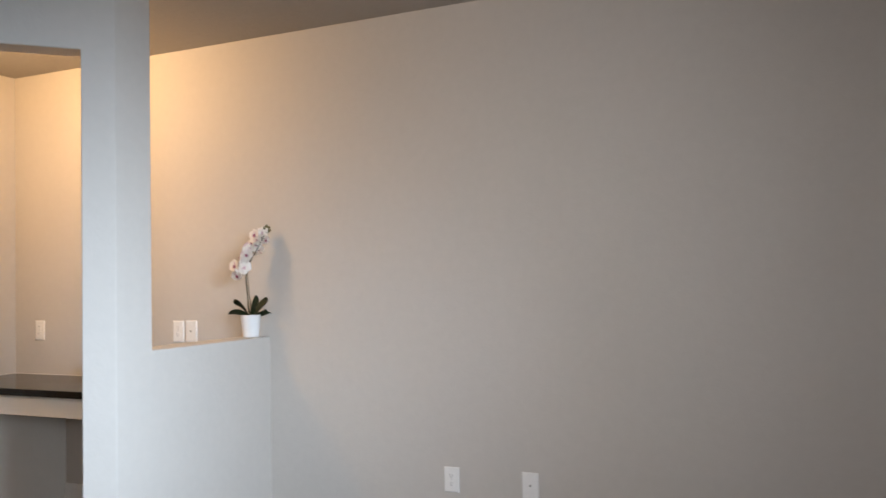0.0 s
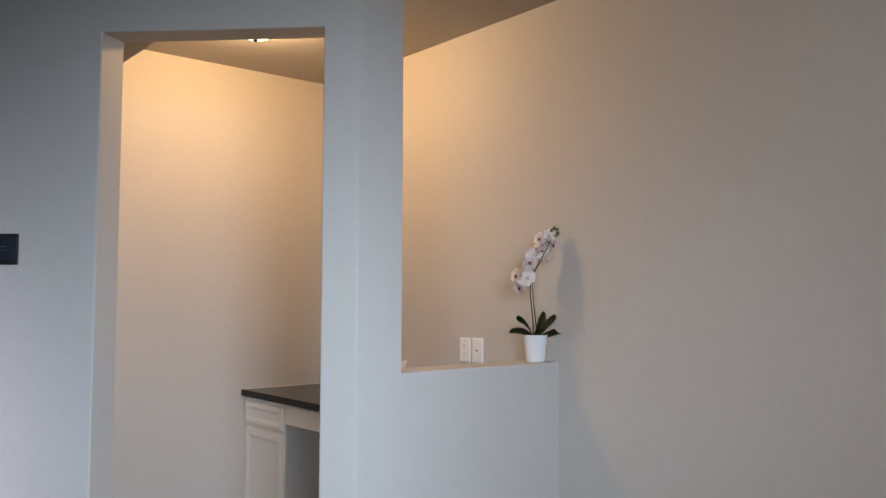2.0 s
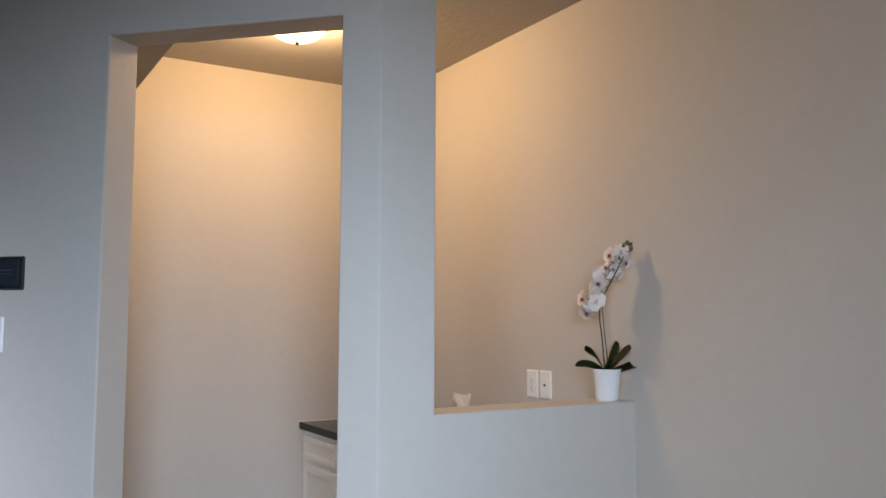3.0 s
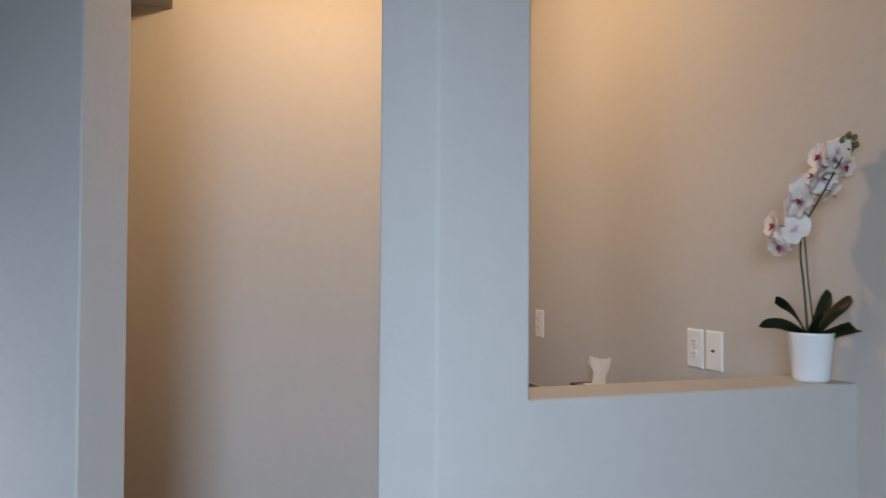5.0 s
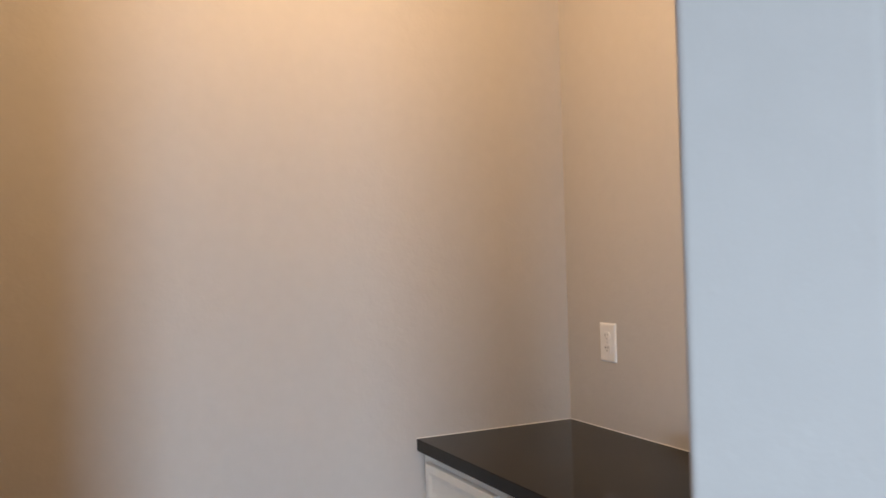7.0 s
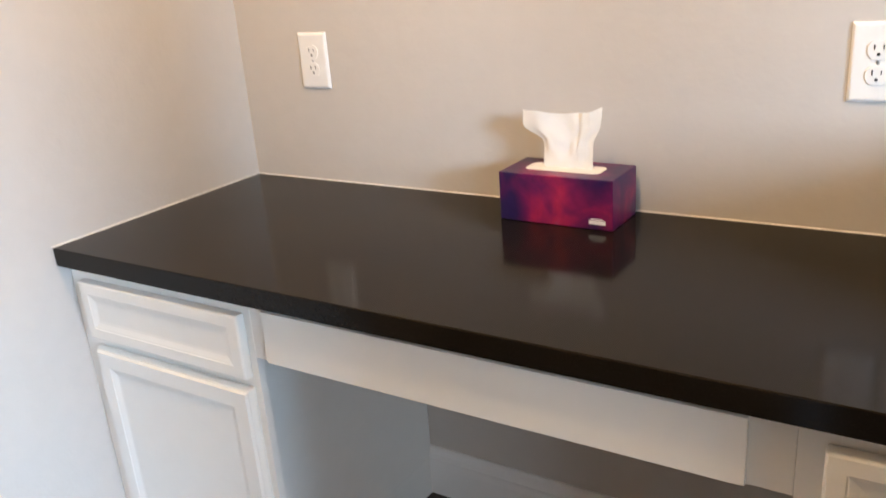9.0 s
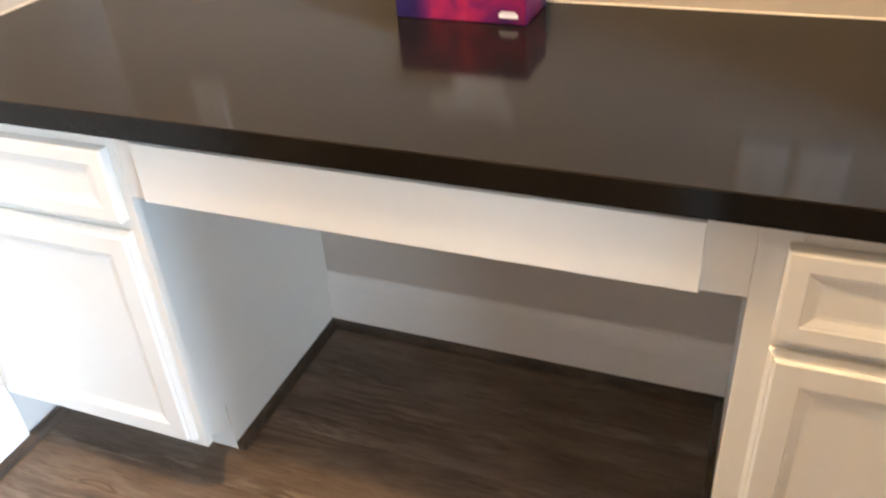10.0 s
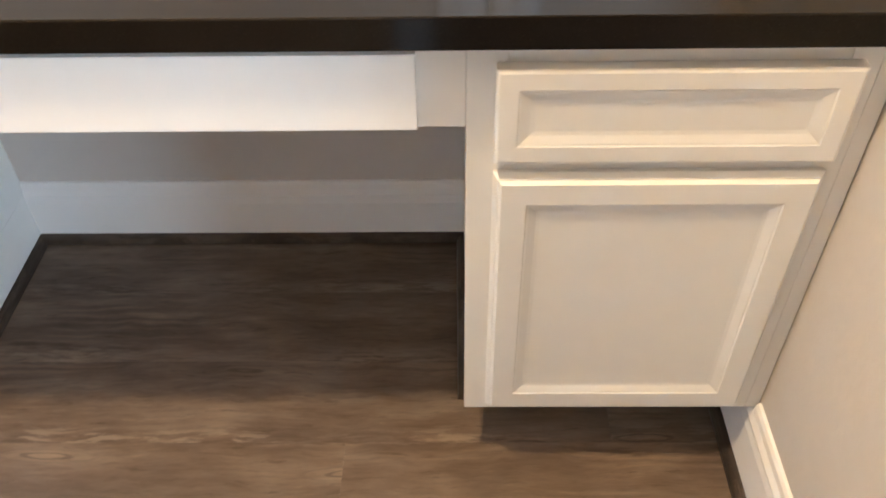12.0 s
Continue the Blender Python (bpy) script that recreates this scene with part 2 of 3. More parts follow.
    heart = ramp(t, eye.outputs["Distance"], [(0.03, (0.65, 0.65, 0.65)), (0.085, (0, 0, 0))])
    heart = mixed("MULTIPLY", 1.0, heart, chosen)
    pale_eye = t.nodes.new("ShaderNodeMixRGB")
    t.links.new(heart, pale_eye.inputs[0])
    t.links.new(c, pale_eye.inputs[1])
    pale_eye.inputs[2].default_value = (*[v * 1.35 for v in light], 1)
    c = pale_eye.outputs[0]
    t.links.new(c, b.inputs["Base Color"])
    rr = ramp(t, fibre.outputs[0], [(0.3, (0.62, 0.62, 0.62)), (0.7, (0.42, 0.42, 0.42))])
    t.links.new(rr, b.inputs["Roughness"])
    bump(t, b, fibre.outputs[0], 0.25, 0.0008)
    return m


def box_print_material():
    """Watercolour print: crimson and magenta clouds in the middle, deep violet at the ends."""
    m, t, b = nodes_of("watercolour_carton", 0.35)
    co = t.nodes.new("ShaderNodeTexCoord").outputs["Object"]
    n = add(t, "ShaderNodeTexNoise", Scale=15.0, Detail=3.0, Roughness=0.5, Distortion=0.6)
    k = add(t, "ShaderNodeTexNoise", Scale=70.0, Detail=3.0)
    t.links.new(co, n.inputs["Vector"])
    t.links.new(co, k.inputs["Vector"])
    axis = t.nodes.new("ShaderNodeSeparateXYZ")
    t.links.new(co, axis.inputs[0])
    wide = add(t, "ShaderNodeMapRange")
    for key, v in (("From Min", -0.1135), ("From Max", 0.1135)):
        wide.inputs[key].default_value = v
    t.links.new(axis.outputs[0], wide.inputs["Value"])
    band = ramp(t, wide.outputs[0], [(0.0, (0.0, 0.0, 0.0)), (0.12, (0.10, 0.10, 0.10)), (0.30, (0.62, 0.62, 0.62)), (0.55, (0.60, 0.60, 0.60)), (0.72, (0.34, 0.34, 0.34)), (1.0, (0.22, 0.22, 0.22))])
    both = add(t, "ShaderNodeMixRGB", Fac=0.62)
    t.links.new(band, both.inputs[1])
    t.links.new(n.outputs[0], both.inputs[2])
    c = ramp(t, both.outputs[0], [(0.30, (0.022, 0.010, 0.075)), (0.39, (0.085, 0.010, 0.080)), (0.46, (0.16, 0.010, 0.090)), (0.53, (0.28, 0.014, 0.090)), (0.61, (0.44, 0.020, 0.080)), (0.70, (0.36, 0.07, 0.17))])
    mix = t.nodes.new("ShaderNodeMixRGB")
    mix.blend_type = "MULTIPLY"
    mix.inputs[0].default_value = 0.4
    t.links.new(c, mix.inputs[1])
    t.links.new(k.outputs[0], mix.inputs[2])
    t.links.new(mix.outputs[0], b.inputs["Base Color"])
    return m


def glow_material(name, color, strength):
    m, t, b = nodes_of(name, 0.4)
    b.inputs["Base Color"].default_value = (*color, 1)
    b.inputs["Emission Color"].default_value = (*color, 1)
    b.inputs["Emission Strength"].default_value = strength
    return m


PETAL = petal_material()
QUARTZ = counter_material()
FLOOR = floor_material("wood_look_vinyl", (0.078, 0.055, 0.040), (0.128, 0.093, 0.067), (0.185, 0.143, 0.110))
SHOE = floor_material("dark_wood_look_shoe", (0.024, 0.017, 0.012), (0.046, 0.033, 0.024), (0.075, 0.055, 0.040))
CARTON = box_print_material()
GLOW = glow_material("lit_diffuser", (1.0, 0.78, 0.50), 9.0)


# ---- mesh helpers ----
def mesh_of(name, bm, material, smooth=False):
    bmesh.ops.recalc_face_normals(bm, faces=bm.faces)
    me = bpy.data.meshes.new(name)
    bm.to_mesh(me)
    bm.free()
    me.materials.append(material)
    if smooth:
        for p in me.polygons:
            p.use_smooth = True
    return me


def part(name, bm, material, parent=None, label="", smooth=False):
    ob = new(name, mesh_of(name, bm, material, smooth))
    if parent:
        ob.parent = parent
    if label:
        ob["label"] = label
    return ob


def thing(name, label, category, group="", kind="", at=(0, 0, 0), turn=0.0):
    ob = new(name)
    ob.empty_display_size = 0.05
    ob.matrix_world = pose(*at, 0, 0, turn)
    return tagged(ob, label, category, group, kind)


def box(x0, x1, y0, y1, z0, z1, bevel=0.0, bm=None, segments=2):
    own = bmesh.new()
    bmesh.ops.create_cube(own, size=1.0)
    for v in own.verts:
        v.co = ((x0 + x1) / 2 + v.co.x * (x1 - x0), (y0 + y1) / 2 + v.co.y * (y1 - y0), (z0 + z1) / 2 + v.co.z * (z1 - z0))
    if bevel:
        bmesh.ops.bevel(own, geom=own.edges[:], offset=bevel, segments=segments, affect="EDGES", profile=0.5)
    return joined(bm, own)


def joined(bm, own):
    if bm is None:
        return own
    tmp = bpy.data.meshes.new("tmp")
    own.to_mesh(tmp)
    own.free()
    bm.from_mesh(tmp)
    bpy.data.meshes.remove(tmp)
    return bm


def prism(corners, z0, z1, bm=None, rounds=(), top_rounds=(), bottom_rounds=(), radius=0.006):
    """A plan polygon raised from z0 to z1. rounds: corners whose upright edge is bullnosed; top_rounds and bottom_rounds: sides."""
    own = bmesh.new()
    lo = [own.verts.new((x, y, z0)) for x, y in corners]
    hi = [own.verts.new((x, y, z1)) for x, y in corners]
    n = len(corners)
    own.faces.new(lo[::-1])
    own.faces.new(hi)
    for i in range(n):
        own.faces.new((lo[i], lo[(i + 1) % n], hi[(i + 1) % n], hi[i]))
    own.edges.ensure_lookup_table()
    edges = [own.edges.get((lo[i], hi[i])) for i in rounds]
    edges += [own.edges.get((hi[i], hi[(i + 1) % n])) for i in top_rounds]
    edges += [own.edges.get((lo[i], lo[(i + 1) % n])) for i in bottom_rounds]
    if edges:
        bmesh.ops.bevel(own, geom=edges, offset=radius, segments=4, affect="EDGES", profile=0.5)
    return joined(bm, own)


def lathe(profile, steps=32, bm=None, cap=True):
    """Turned shape about z from (radius, z) pairs."""
    own = bmesh.new()
    rings = []
    for r, z in profile:
        rings.append([own.verts.new((r * math.cos(a), r * math.sin(a), z)) for a in (2 * math.pi * i / steps for i in range(steps))])
    for a, b in zip(rings, rings[1:]):
        for i in range(steps):
            own.faces.new((a[i], a[(i + 1) % steps], b[(i + 1) % steps], b[i]))
    if cap:
        own.faces.new(rings[0][::-1])
        own.faces.new(rings[-1])
    return joined(bm, own)


def tube(points, radii, steps=8, bm=None):
    """A round rod along points."""
    own = bmesh.new()
    rings = []
    pts = [Vector(p) for p in points]
    for i, p in enumerate(pts):
        d = (pts[min(i + 1, len(pts) - 1)] - pts[max(i - 1, 0)]).normalized()
        u = d.cross(Vector((0.3, 0.9, 0.31))).normalized()
        w = d.cross(u)
        r = radii[i] if isinstance(radii, (list, tuple)) else radii
        rings.append([own.verts.new(p + r * (math.cos(a) * u + math.sin(a) * w)) for a in (2 * math.pi * k / steps for k in range(steps))])
    for a, b in zip(rings, rings[1:]):
        for k in range(steps):
            own.faces.new((a[k], a[(k + 1) % steps], b[(k + 1) % steps], b[k]))
    own.faces.new(rings[0][::-1])
    own.faces.new(rings[-1])
    return joined(bm, own)


def stepped_panel(w, h, rings):
    """A joinery front in the xz plane facing -y: rings of (inset, how far proud), last ring filled."""
    bm = bmesh.new()
    loops = []
    for inset, proud in rings:
        loops.append([bm.verts.new(c) for c in ((inset, -proud, inset), (w - inset, -proud, inset), (w - inset, -proud, h - inset), (inset, -proud, h - inset))])
    for a, b in zip(loops, loops[1:]):
        for i in range(4):
            bm.faces.new((a[i], a[(i + 1) % 4], b[(i + 1) % 4], b[i]))
    bm.faces.new(loops[-1])
    bm.faces.new(loops[0][::-1])
    return bm


def moulding(length, profile):
    """A strip along x with a profile of (out, z): out is towards -y."""
    bm = bmesh.new()
    a = [bm.verts.new((0, -o, z)) for o, z in profile]
    b = [bm.verts.new((length, -o, z)) for o, z in profile]
    n = len(profile)
    bm.faces.new(a[::-1])
    bm.faces.new(b)
    for i in range(n):
        bm.faces.new((a[i], a[(i + 1) % n], b[(i + 1) % n], b[i]))
    return bm


def structure(name, bm, material, label, category, smooth=False):
    return tagged(part(name, bm, material, smooth=smooth), label, category, kind="structure")


# ---- the shell ----
BX0, BX1 = 1.828, 2.006  # half wall: nook side, room side
COL_Y = -0.883  # where the half wall meets the full-height pier
LEDGE = 1.079
CORNER = Vector((1.998, -1.087))  # blunt corner of the angled wall
ALONG = Vector((-0.697, -0.717)).normalized()
INWARD = Vector((ALONG.y, -ALONG.x))
THICK = 0.140
DOOR0, DOOR1, HEAD = 0.137, 1.018, 2.397
EAST, SOUTH = 5.75, -7.2


def on_a(s, deep=0.0):
    p = CORNER + ALONG * s + INWARD * deep
    return (p.x, p.y)


def meet(deep, axis, value):
    """The place on the angled wall, that deep behind its face, where x or y has a value."""
    p, d = CORNER + INWARD * deep, ALONG
    s = (value - p[axis]) / d[axis]
    return (p.x + d.x * s, p.y + d.y * s)


inner = meet(THICK, 0, BX0)
a_end = meet(0, 0, -0.14)
a_end_in = meet(THICK, 0, -0.14)
PIER = [on_a(DOOR0), on_a(0), (BX1, COL_Y), (BX0, COL_Y), inner, on_a(DOOR0, THICK)]
bm = prism(PIER, 0, LEDGE, rounds=(0, 1, 5))
prism(PIER, LEDGE, HEAD, bm, rounds=(0, 1, 2, 3, 5))
prism(PIER, HEAD, H, bm, rounds=(1, 2, 3))
HEADER = [on_a(DOOR1), on_a(DOOR0), on_a(DOOR0, THICK), on_a(DOOR1 - 0.023, THICK)]
prism(HEADER, HEAD, H, bm, bottom_rounds=(0, 2), radius=0.008)
LEFT = [a_end, on_a(DOOR1), on_a(DOOR1 - 0.023, THICK), a_end_in]
prism(LEFT, 0, HEAD, bm, rounds=(1, 2))
prism(LEFT, HEAD, H, bm)
structure("wall_entry", bm, WALL, "greige painted angled wall with a cased opening and bullnose corners", "wall")

bm = prism([(BX1, COL_Y), (BX1, 0), (BX0, 0), (BX0, COL_Y)], 0, LEDGE, top_rounds=(0, 2), radius=0.010)
structure("wall_half", bm, WALL, "greige painted half wall with a rounded ledge", "half wall")

structure("wall_north", box(-0.14, EAST + 0.14, 0, 0.14, 0, H), WALL, "long plain greige painted drywall", "wall")
structure("wall_west", box(-0.14, 0, a_end[1] - 0.2, 0, 0, H), WALL, "greige painted nook wall lit by a warm lamp", "wall")
structure("wall_south", box(-0.14, EAST + 0.14, SOUTH - 0.14, SOUTH, 0, H), WALL, "plain greige painted wall", "wall")
structure("wall_southwest", box(-0.28, -0.14, SOUTH, a_end[1] + 0.1, 0, H), WALL, "plain greige painted wall", "wall")
# assumed openings, out of view; the third is added only for its lamp
WINDOWS = ((-3.25, -2.05), (-5.35, -3.95), (-6.90, -5.60))
SILL, TOP = 0.55, 2.45
bm = box(EAST, EAST + 0.14, SOUTH, WINDOWS[2][0], 0, H)
box(EAST, EAST + 0.14, WINDOWS[2][1], WINDOWS[1][0], 0, H, bm=bm)
box(EAST, EAST + 0.14, WINDOWS[1][1], WINDOWS[0][0], 0, H, bm=bm)
box(EAST, EAST + 0.14, WINDOWS[0][1], 0, 0, H, bm=bm)
for y0, y1 in WINDOWS:
    box(EAST, EAST + 0.14, y0, y1, 0, SILL, bm=bm)
    box(EAST, EAST + 0.14, y0, y1, TOP, H, bm=bm)
structure("wall_east", bm, WALL, "unseen greige painted wall with three assumed tall windows", "wall")
for number, (y0, y1) in enumerate(WINDOWS, 1):
    win = thing(f"window_{number}", "assumed tall white vinyl window, out of view, holding a daylight lamp", "window", kind="structure")
    for a, b, c, d in ((y0, y0 + 0.05, SILL, TOP), (y1 - 0.05, y1, SILL, TOP), (y0 + 0.05, y1 - 0.05, SILL, SILL + 0.05), (y0 + 0.05, y1 - 0.05, TOP - 0.05, TOP)):
        part("window_frame", box(EAST + 0.05, EAST + 0.11, a, b, c, d, 0.004), FRAME_WHITE, win)

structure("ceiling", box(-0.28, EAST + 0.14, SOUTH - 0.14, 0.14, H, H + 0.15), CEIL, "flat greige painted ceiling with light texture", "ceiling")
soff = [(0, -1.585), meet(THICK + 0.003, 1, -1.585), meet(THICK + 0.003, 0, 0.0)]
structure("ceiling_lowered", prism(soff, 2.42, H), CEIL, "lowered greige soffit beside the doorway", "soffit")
ground = structure("ground", box(-60, 60, -60, 60, -0.60, -0.40), GROUND, "flat ground outside", "ground")

# ---- trim of the nook ----
BASE = [(0, 0), (0.014, 0), (0.014, 0.100), (0.012, 0.112), (0.012, 0.119), (0.0135, 0.122), (0.009, 0.134), (0.008, 0.146), (0.005, 0.152), (0, 0.153)]
SHOE_P = [(0, 0), (0.016, 0), (0.0155, 0.006), (0.013, 0.012), (0.008, 0.0165), (0, 0.019)]


def run(name, a, b, profile, material, label, lift=0.0, out=0.0):
    """A strip of moulding from a to b; its face looks to the right of that way."""
    a, b = Vector(a), Vector(b)
    d = b - a
    ob = part(name, moulding(d.length, profile), material)
    side = Vector((d.y, -d.x)).normalized() * out
    ob.matrix_world = pose(a.x + side.x, a.y + side.y, lift, 0, 0, math.degrees(math.atan2(d.y, d.x)))
    return tagged(ob, label, name.split("_")[0] if name != "shoe_moulding" else "moulding", kind="structure")


TOE = -0.441
KN0, KN1 = 0.453, 1.372  # kneehole between the cabinets' side panels
run("baseboard", (KN0, 0), (KN1, 0), BASE, TRIM, "white moulded baseboard at the back of the kneehole")
run("baseboard", (0, -3.0), (0, -0.56), BASE, TRIM, "white moulded baseboard along the nook wall")
run("baseboard", (BX0, -0.560), (BX0, inner[1]), BASE, TRIM, "white moulded baseboard on the half wall")
run("baseboard", (BX0, -0.441), (BX0, -0.560), [(0, 0), (0.014, 0), (0.014, 0.100), (0.012, 0.112), (0.012, 0.119), (0.0135, 0.122), (0.009, 0.134), (0, 0.1345)], TRIM, "white baseboard end tucked under the desk cabinet")
run("baseboard", inner, on_a(DOOR0 + 0.0, THICK), BASE, TRIM, "white moulded baseboard beside the doorway")
run("shoe_moulding", (KN0, 0), (KN1, 0), SHOE_P, SHOE, "dark wood-look shoe moulding on the floor", out=0.014)
run("shoe_moulding", (KN0, TOE), (KN0, -0.014), SHOE_P, SHOE, "dark wood-look shoe moulding on the floor")
run("shoe_moulding", (KN1, -0.014), (KN1, TOE), SHOE_P, SHOE, "dark wood-look shoe moulding on the floor")
run("shoe_moulding", (BX0, -0.441), (BX0, inner[1]), SHOE_P, SHOE, "dark wood-look shoe moulding on the floor", out=0.014)
run("shoe_moulding", (0, -3.0), (0, -0.441), SHOE_P, SHOE, "dark wood-look shoe moulding on the floor", out=0.014)

# ---- desk ----
FACE, FRONT = -0.559, -0.577
TOPZ, UNDER = 0.8205, 0.7825
DOOR_RINGS = [(0.001, 0), (0, 0.007), (0.005, 0.0140), (0.007, 0.0145), (0.010, 0.020), (0.040, 0.020), (0.042, 0.0185), (0.044, 0.0183), (0.054, 0.0148), (0.059, 0.0141)]
DRAWER_RINGS = [(0.001, 0), (0, 0.003), (0, 0.0170), (0.0015, 0.0190), (0.004, 0.020), (0.024, 0.020), (0.026, 0.0190), (0.028, 0.0188), (0.038, 0.0160), (0.043, 0.0154)]


def front(name, x0, x1, z0, z1, rings, parent, label):
    ob = part(name, stepped_panel(x1 - x0, z1 - z0, rings), CABINET, parent, label)
    ob.location = (x0, FACE + 0.002, z0)
    return ob


def cabinet(x0, x1, label, door_x, stiles, side, inner_side):
    """A desk cabinet: carcass, face frame, toe kick, one drawer front over one door."""
    c = thing("desk_cabinet", label, "cabinet", "desk cabinets")
    part("body", box(x0, x1, FACE + 0.019, -0.002, 0.125, UNDER - 0.001), CABINET, c)
    part("foot_panel", box(*inner_side, TOE, -0.002, 0, 0.125), CABINET, c)
    if side:  # sloping filler in the toe notch, with an open joint behind it
        bm = bmesh.new()
        outline = ((FACE + 0.020, 0.1248), (FACE + 0.020, 0.120), (TOE - 0.0026, 0.066), (TOE - 0.0026, 0.1248))
        ends = [[bm.verts.new((x, y, z)) for y, z in outline] for x in (inner_side[0], inner_side[1] - 0.0004)]
        bm.faces.new(ends[0])
        bm.faces.new(ends[1][::-1])
        for i in range(4):
            bm.faces.new((ends[0][i], ends[1][i], ends[1][(i + 1) % 4], ends[0][(i + 1) % 4]))
        part("foot_return", bm, CABINET, c)
    part("toe_kick", box(x0 + 0.001, x1 - 0.001, TOE + 0.0005, TOE + 0.012, 0, 0.125), CABINET, c)
    for a, b in stiles:
        part("stile", box(a, b, FACE + 0.003, FACE + 0.019, 0.137, UNDER - 0.001, 0.001), CABINET, c)
    for z0, z1 in ((0.137, 0.172), (0.606, 0.646), (0.746, UNDER - 0.001)):
        part("rail", box(stiles[0][1], stiles[1][0], FACE + 0.0035, FACE + 0.019, z0, z1), CABINET, c)
    front("drawer_front", *door_x, 0.633, 0.756, DRAWER_RINGS, c, "white drawer front with a moulded recessed panel")
    front("door", *door_x, 0.160, 0.6125, DOOR_RINGS, c, "white cabinet door with a moulded recessed panel")
    return c


cabinet(0.004, 0.452, "white painted desk cabinet against the nook wall", (0.049, 0.480), ((0.004, 0.075), (0.455, 0.4935)), 1, (0.434, 0.4525))
cabinet(1.3725, 1.806, "white painted desk cabinet beside the half wall", (1.398, 1.786), ((1.366, 1.412), (1.772, 1.806)), 0, (1.3725, 1.391))
scribe = thing("filler_strip", "white painted filler strip between cabinet and half wall", "filler strip")
part("strip", box(1.8061, 1.8266, FACE + 0.003, FACE + 0.019, 0.137, UNDER - 0.001, 0.0008), CABINET, scribe)
apron = thing("desk_apron", "white painted apron rail under the worktop", "apron")
part("rail", box(0.4937, 1.3658, FACE + 0.003, FACE + 0.018, 0.672, UNDER - 0.001, 0.001), CABINET, apron)
part("panel", box(0.530, 1.312, FACE - 0.008, FACE + 0.0027, 0.675, UNDER - 0.012, 0.001), CABINET, apron)

bm = box(0.0015, BX0 - 0.0015, -0.582, -0.0015, UNDER, TOPZ, 0.0022)
tagged(part("worktop", bm, QUARTZ), "glossy dark brown quartz worktop with square edge", "worktop")
run("caulk", (0.0, -0.0), (BX0, -0.0), [(0, 0), (0.002, 0), (0.0014, 0.001), (0, 0.002)], CAULK, "thin white caulk line behind the worktop", lift=TOPZ)
run("caulk", (0.0, -0.582), (0.0, -0.006), [(0, 0), (0.002, 0), (0.0014, 0.001), (0, 0.002)], CAULK, "thin white caulk line along the worktop's end", lift=TOPZ)


# ---- wall plates ----
def wall_plate(kind_of, label, x, z, group="wall plates"):
    """A bevelled plastic plate on the long wall: duplex outlet or coaxial jack."""
    p = thing("outlet_plate" if kind_of == "duplex" else "jack_plate", label, "outlet" if kind_of == "duplex" else "jack", group, at=(x, 0, z))
    w, h = 0.081, 0.124
    part("plate", stepped_panel_centred(w, h, [(0, 0.0), (0, 0.002), (0.004, 0.0055), (0.007, 0.006)]), PLATE, p)
    if kind_of == "duplex":
        for dz in (-0.0195, 0.0195):
            bm = lathe([(0.0172, 0), (0.0172, 0.0018), (0.016, 0.0025)], 24)
            for v in bm.verts:
                v.co.y = max(-0.0142, min(0.0142, v.co.y))
            r = part("receptacle", bm, PLATE, p)
            r.matrix_local = pose(0, -0.0055, dz, 90, 0, 0)
            bm = box(-0.0075, -0.0055, 0.0005, 0.0085, 0.0022, 0.0032)
            box(0.0055, 0.0072, 0.0012, 0.0080, 0.0022, 0.0032, bm=bm)
            lathe([(0.0026, 0.0022), (0.0026, 0.0032)], 10, bm)
            for v in bm.verts[-20:]:
                v.co.y -= 0.0065
            part("slots", bm, SLOT, r)
        s = part("screw", lathe([(0.0032, 0), (0.0028, 0.001)], 12), METAL, p)
        s.matrix_local = pose(0, -0.006, 0, 90, 0, 0)
    else:
        s = part("connector", lathe([(0.0050, 0), (0.0050, 0.002), (0.0032, 0.002), (0.0032, 0.007), (0.0010, 0.007)], 14), CONNECTOR, p)
        s.matrix_local = pose(0, -0.006, 0, 90, 0, 0)
        for dz in (-0.042, 0.042):
            s = part("screw", lathe([(0.0028, 0), (0.0024, 0.001)], 12), PLATE, p)
            s.matrix_local = pose(0, -0.006, dz, 90, 0, 0)
    return p


def stepped_panel_centred(w, h, rings):
    bm = stepped_panel(w, h, rings)
    for v in bm.verts:
        v.co.x -= w / 2
        v.co.z -= h / 2
    return bm


wall_plate("duplex", "white duplex outlet plate above the worktop near the nook corner", 0.227, 1.100)
wall_plate("duplex", "white duplex outlet plate above the worktop beside a jack plate", 1.3625, 1.101)
wall_plate("jack", "white coaxial jack plate above the worktop beside an outlet", 1.4585, 1.102)
wall_plate("duplex", "white duplex outlet plate low on the long wall", 3.086, 0.383)
wall_plate("jack", "white coaxial jack plate low on the long wall", 3.493, 0.386)


# ---- things on the angled wall ----
def on_entry(name, label, category, s, z):
    p = thing(name, label, category)
    x, y = on_a(s)
    p.matrix_world = pose(x, y, z, 0, 0, math.degrees(math.atan2(-ALONG.y, -ALONG.x)))
    return p


panel = on_entry("control_panel", "black touch-screen control panel mounted on the wall", "control panel", 1.428, 1.549)
part("case", stepped_panel_centred(0.205, 0.120, [(0.002, 0), (0, 0.012), (0.003, 0.018), (0.008, 0.0185), (0.010, 0.0175)]), BLACK, panel)
scr = part("screen", box(-0.088, 0.088, -0.0183, -0.0170, -0.046, 0.050, 0.0004), SCREEN, panel, "dark glossy glass screen")
bm = box(-0.045, 0.060, -0.0190, -0.0184, 0.008, 0.011)
box(-0.020, 0.060, -0.0190, -0.0184, -0.004, -0.002, bm=bm)
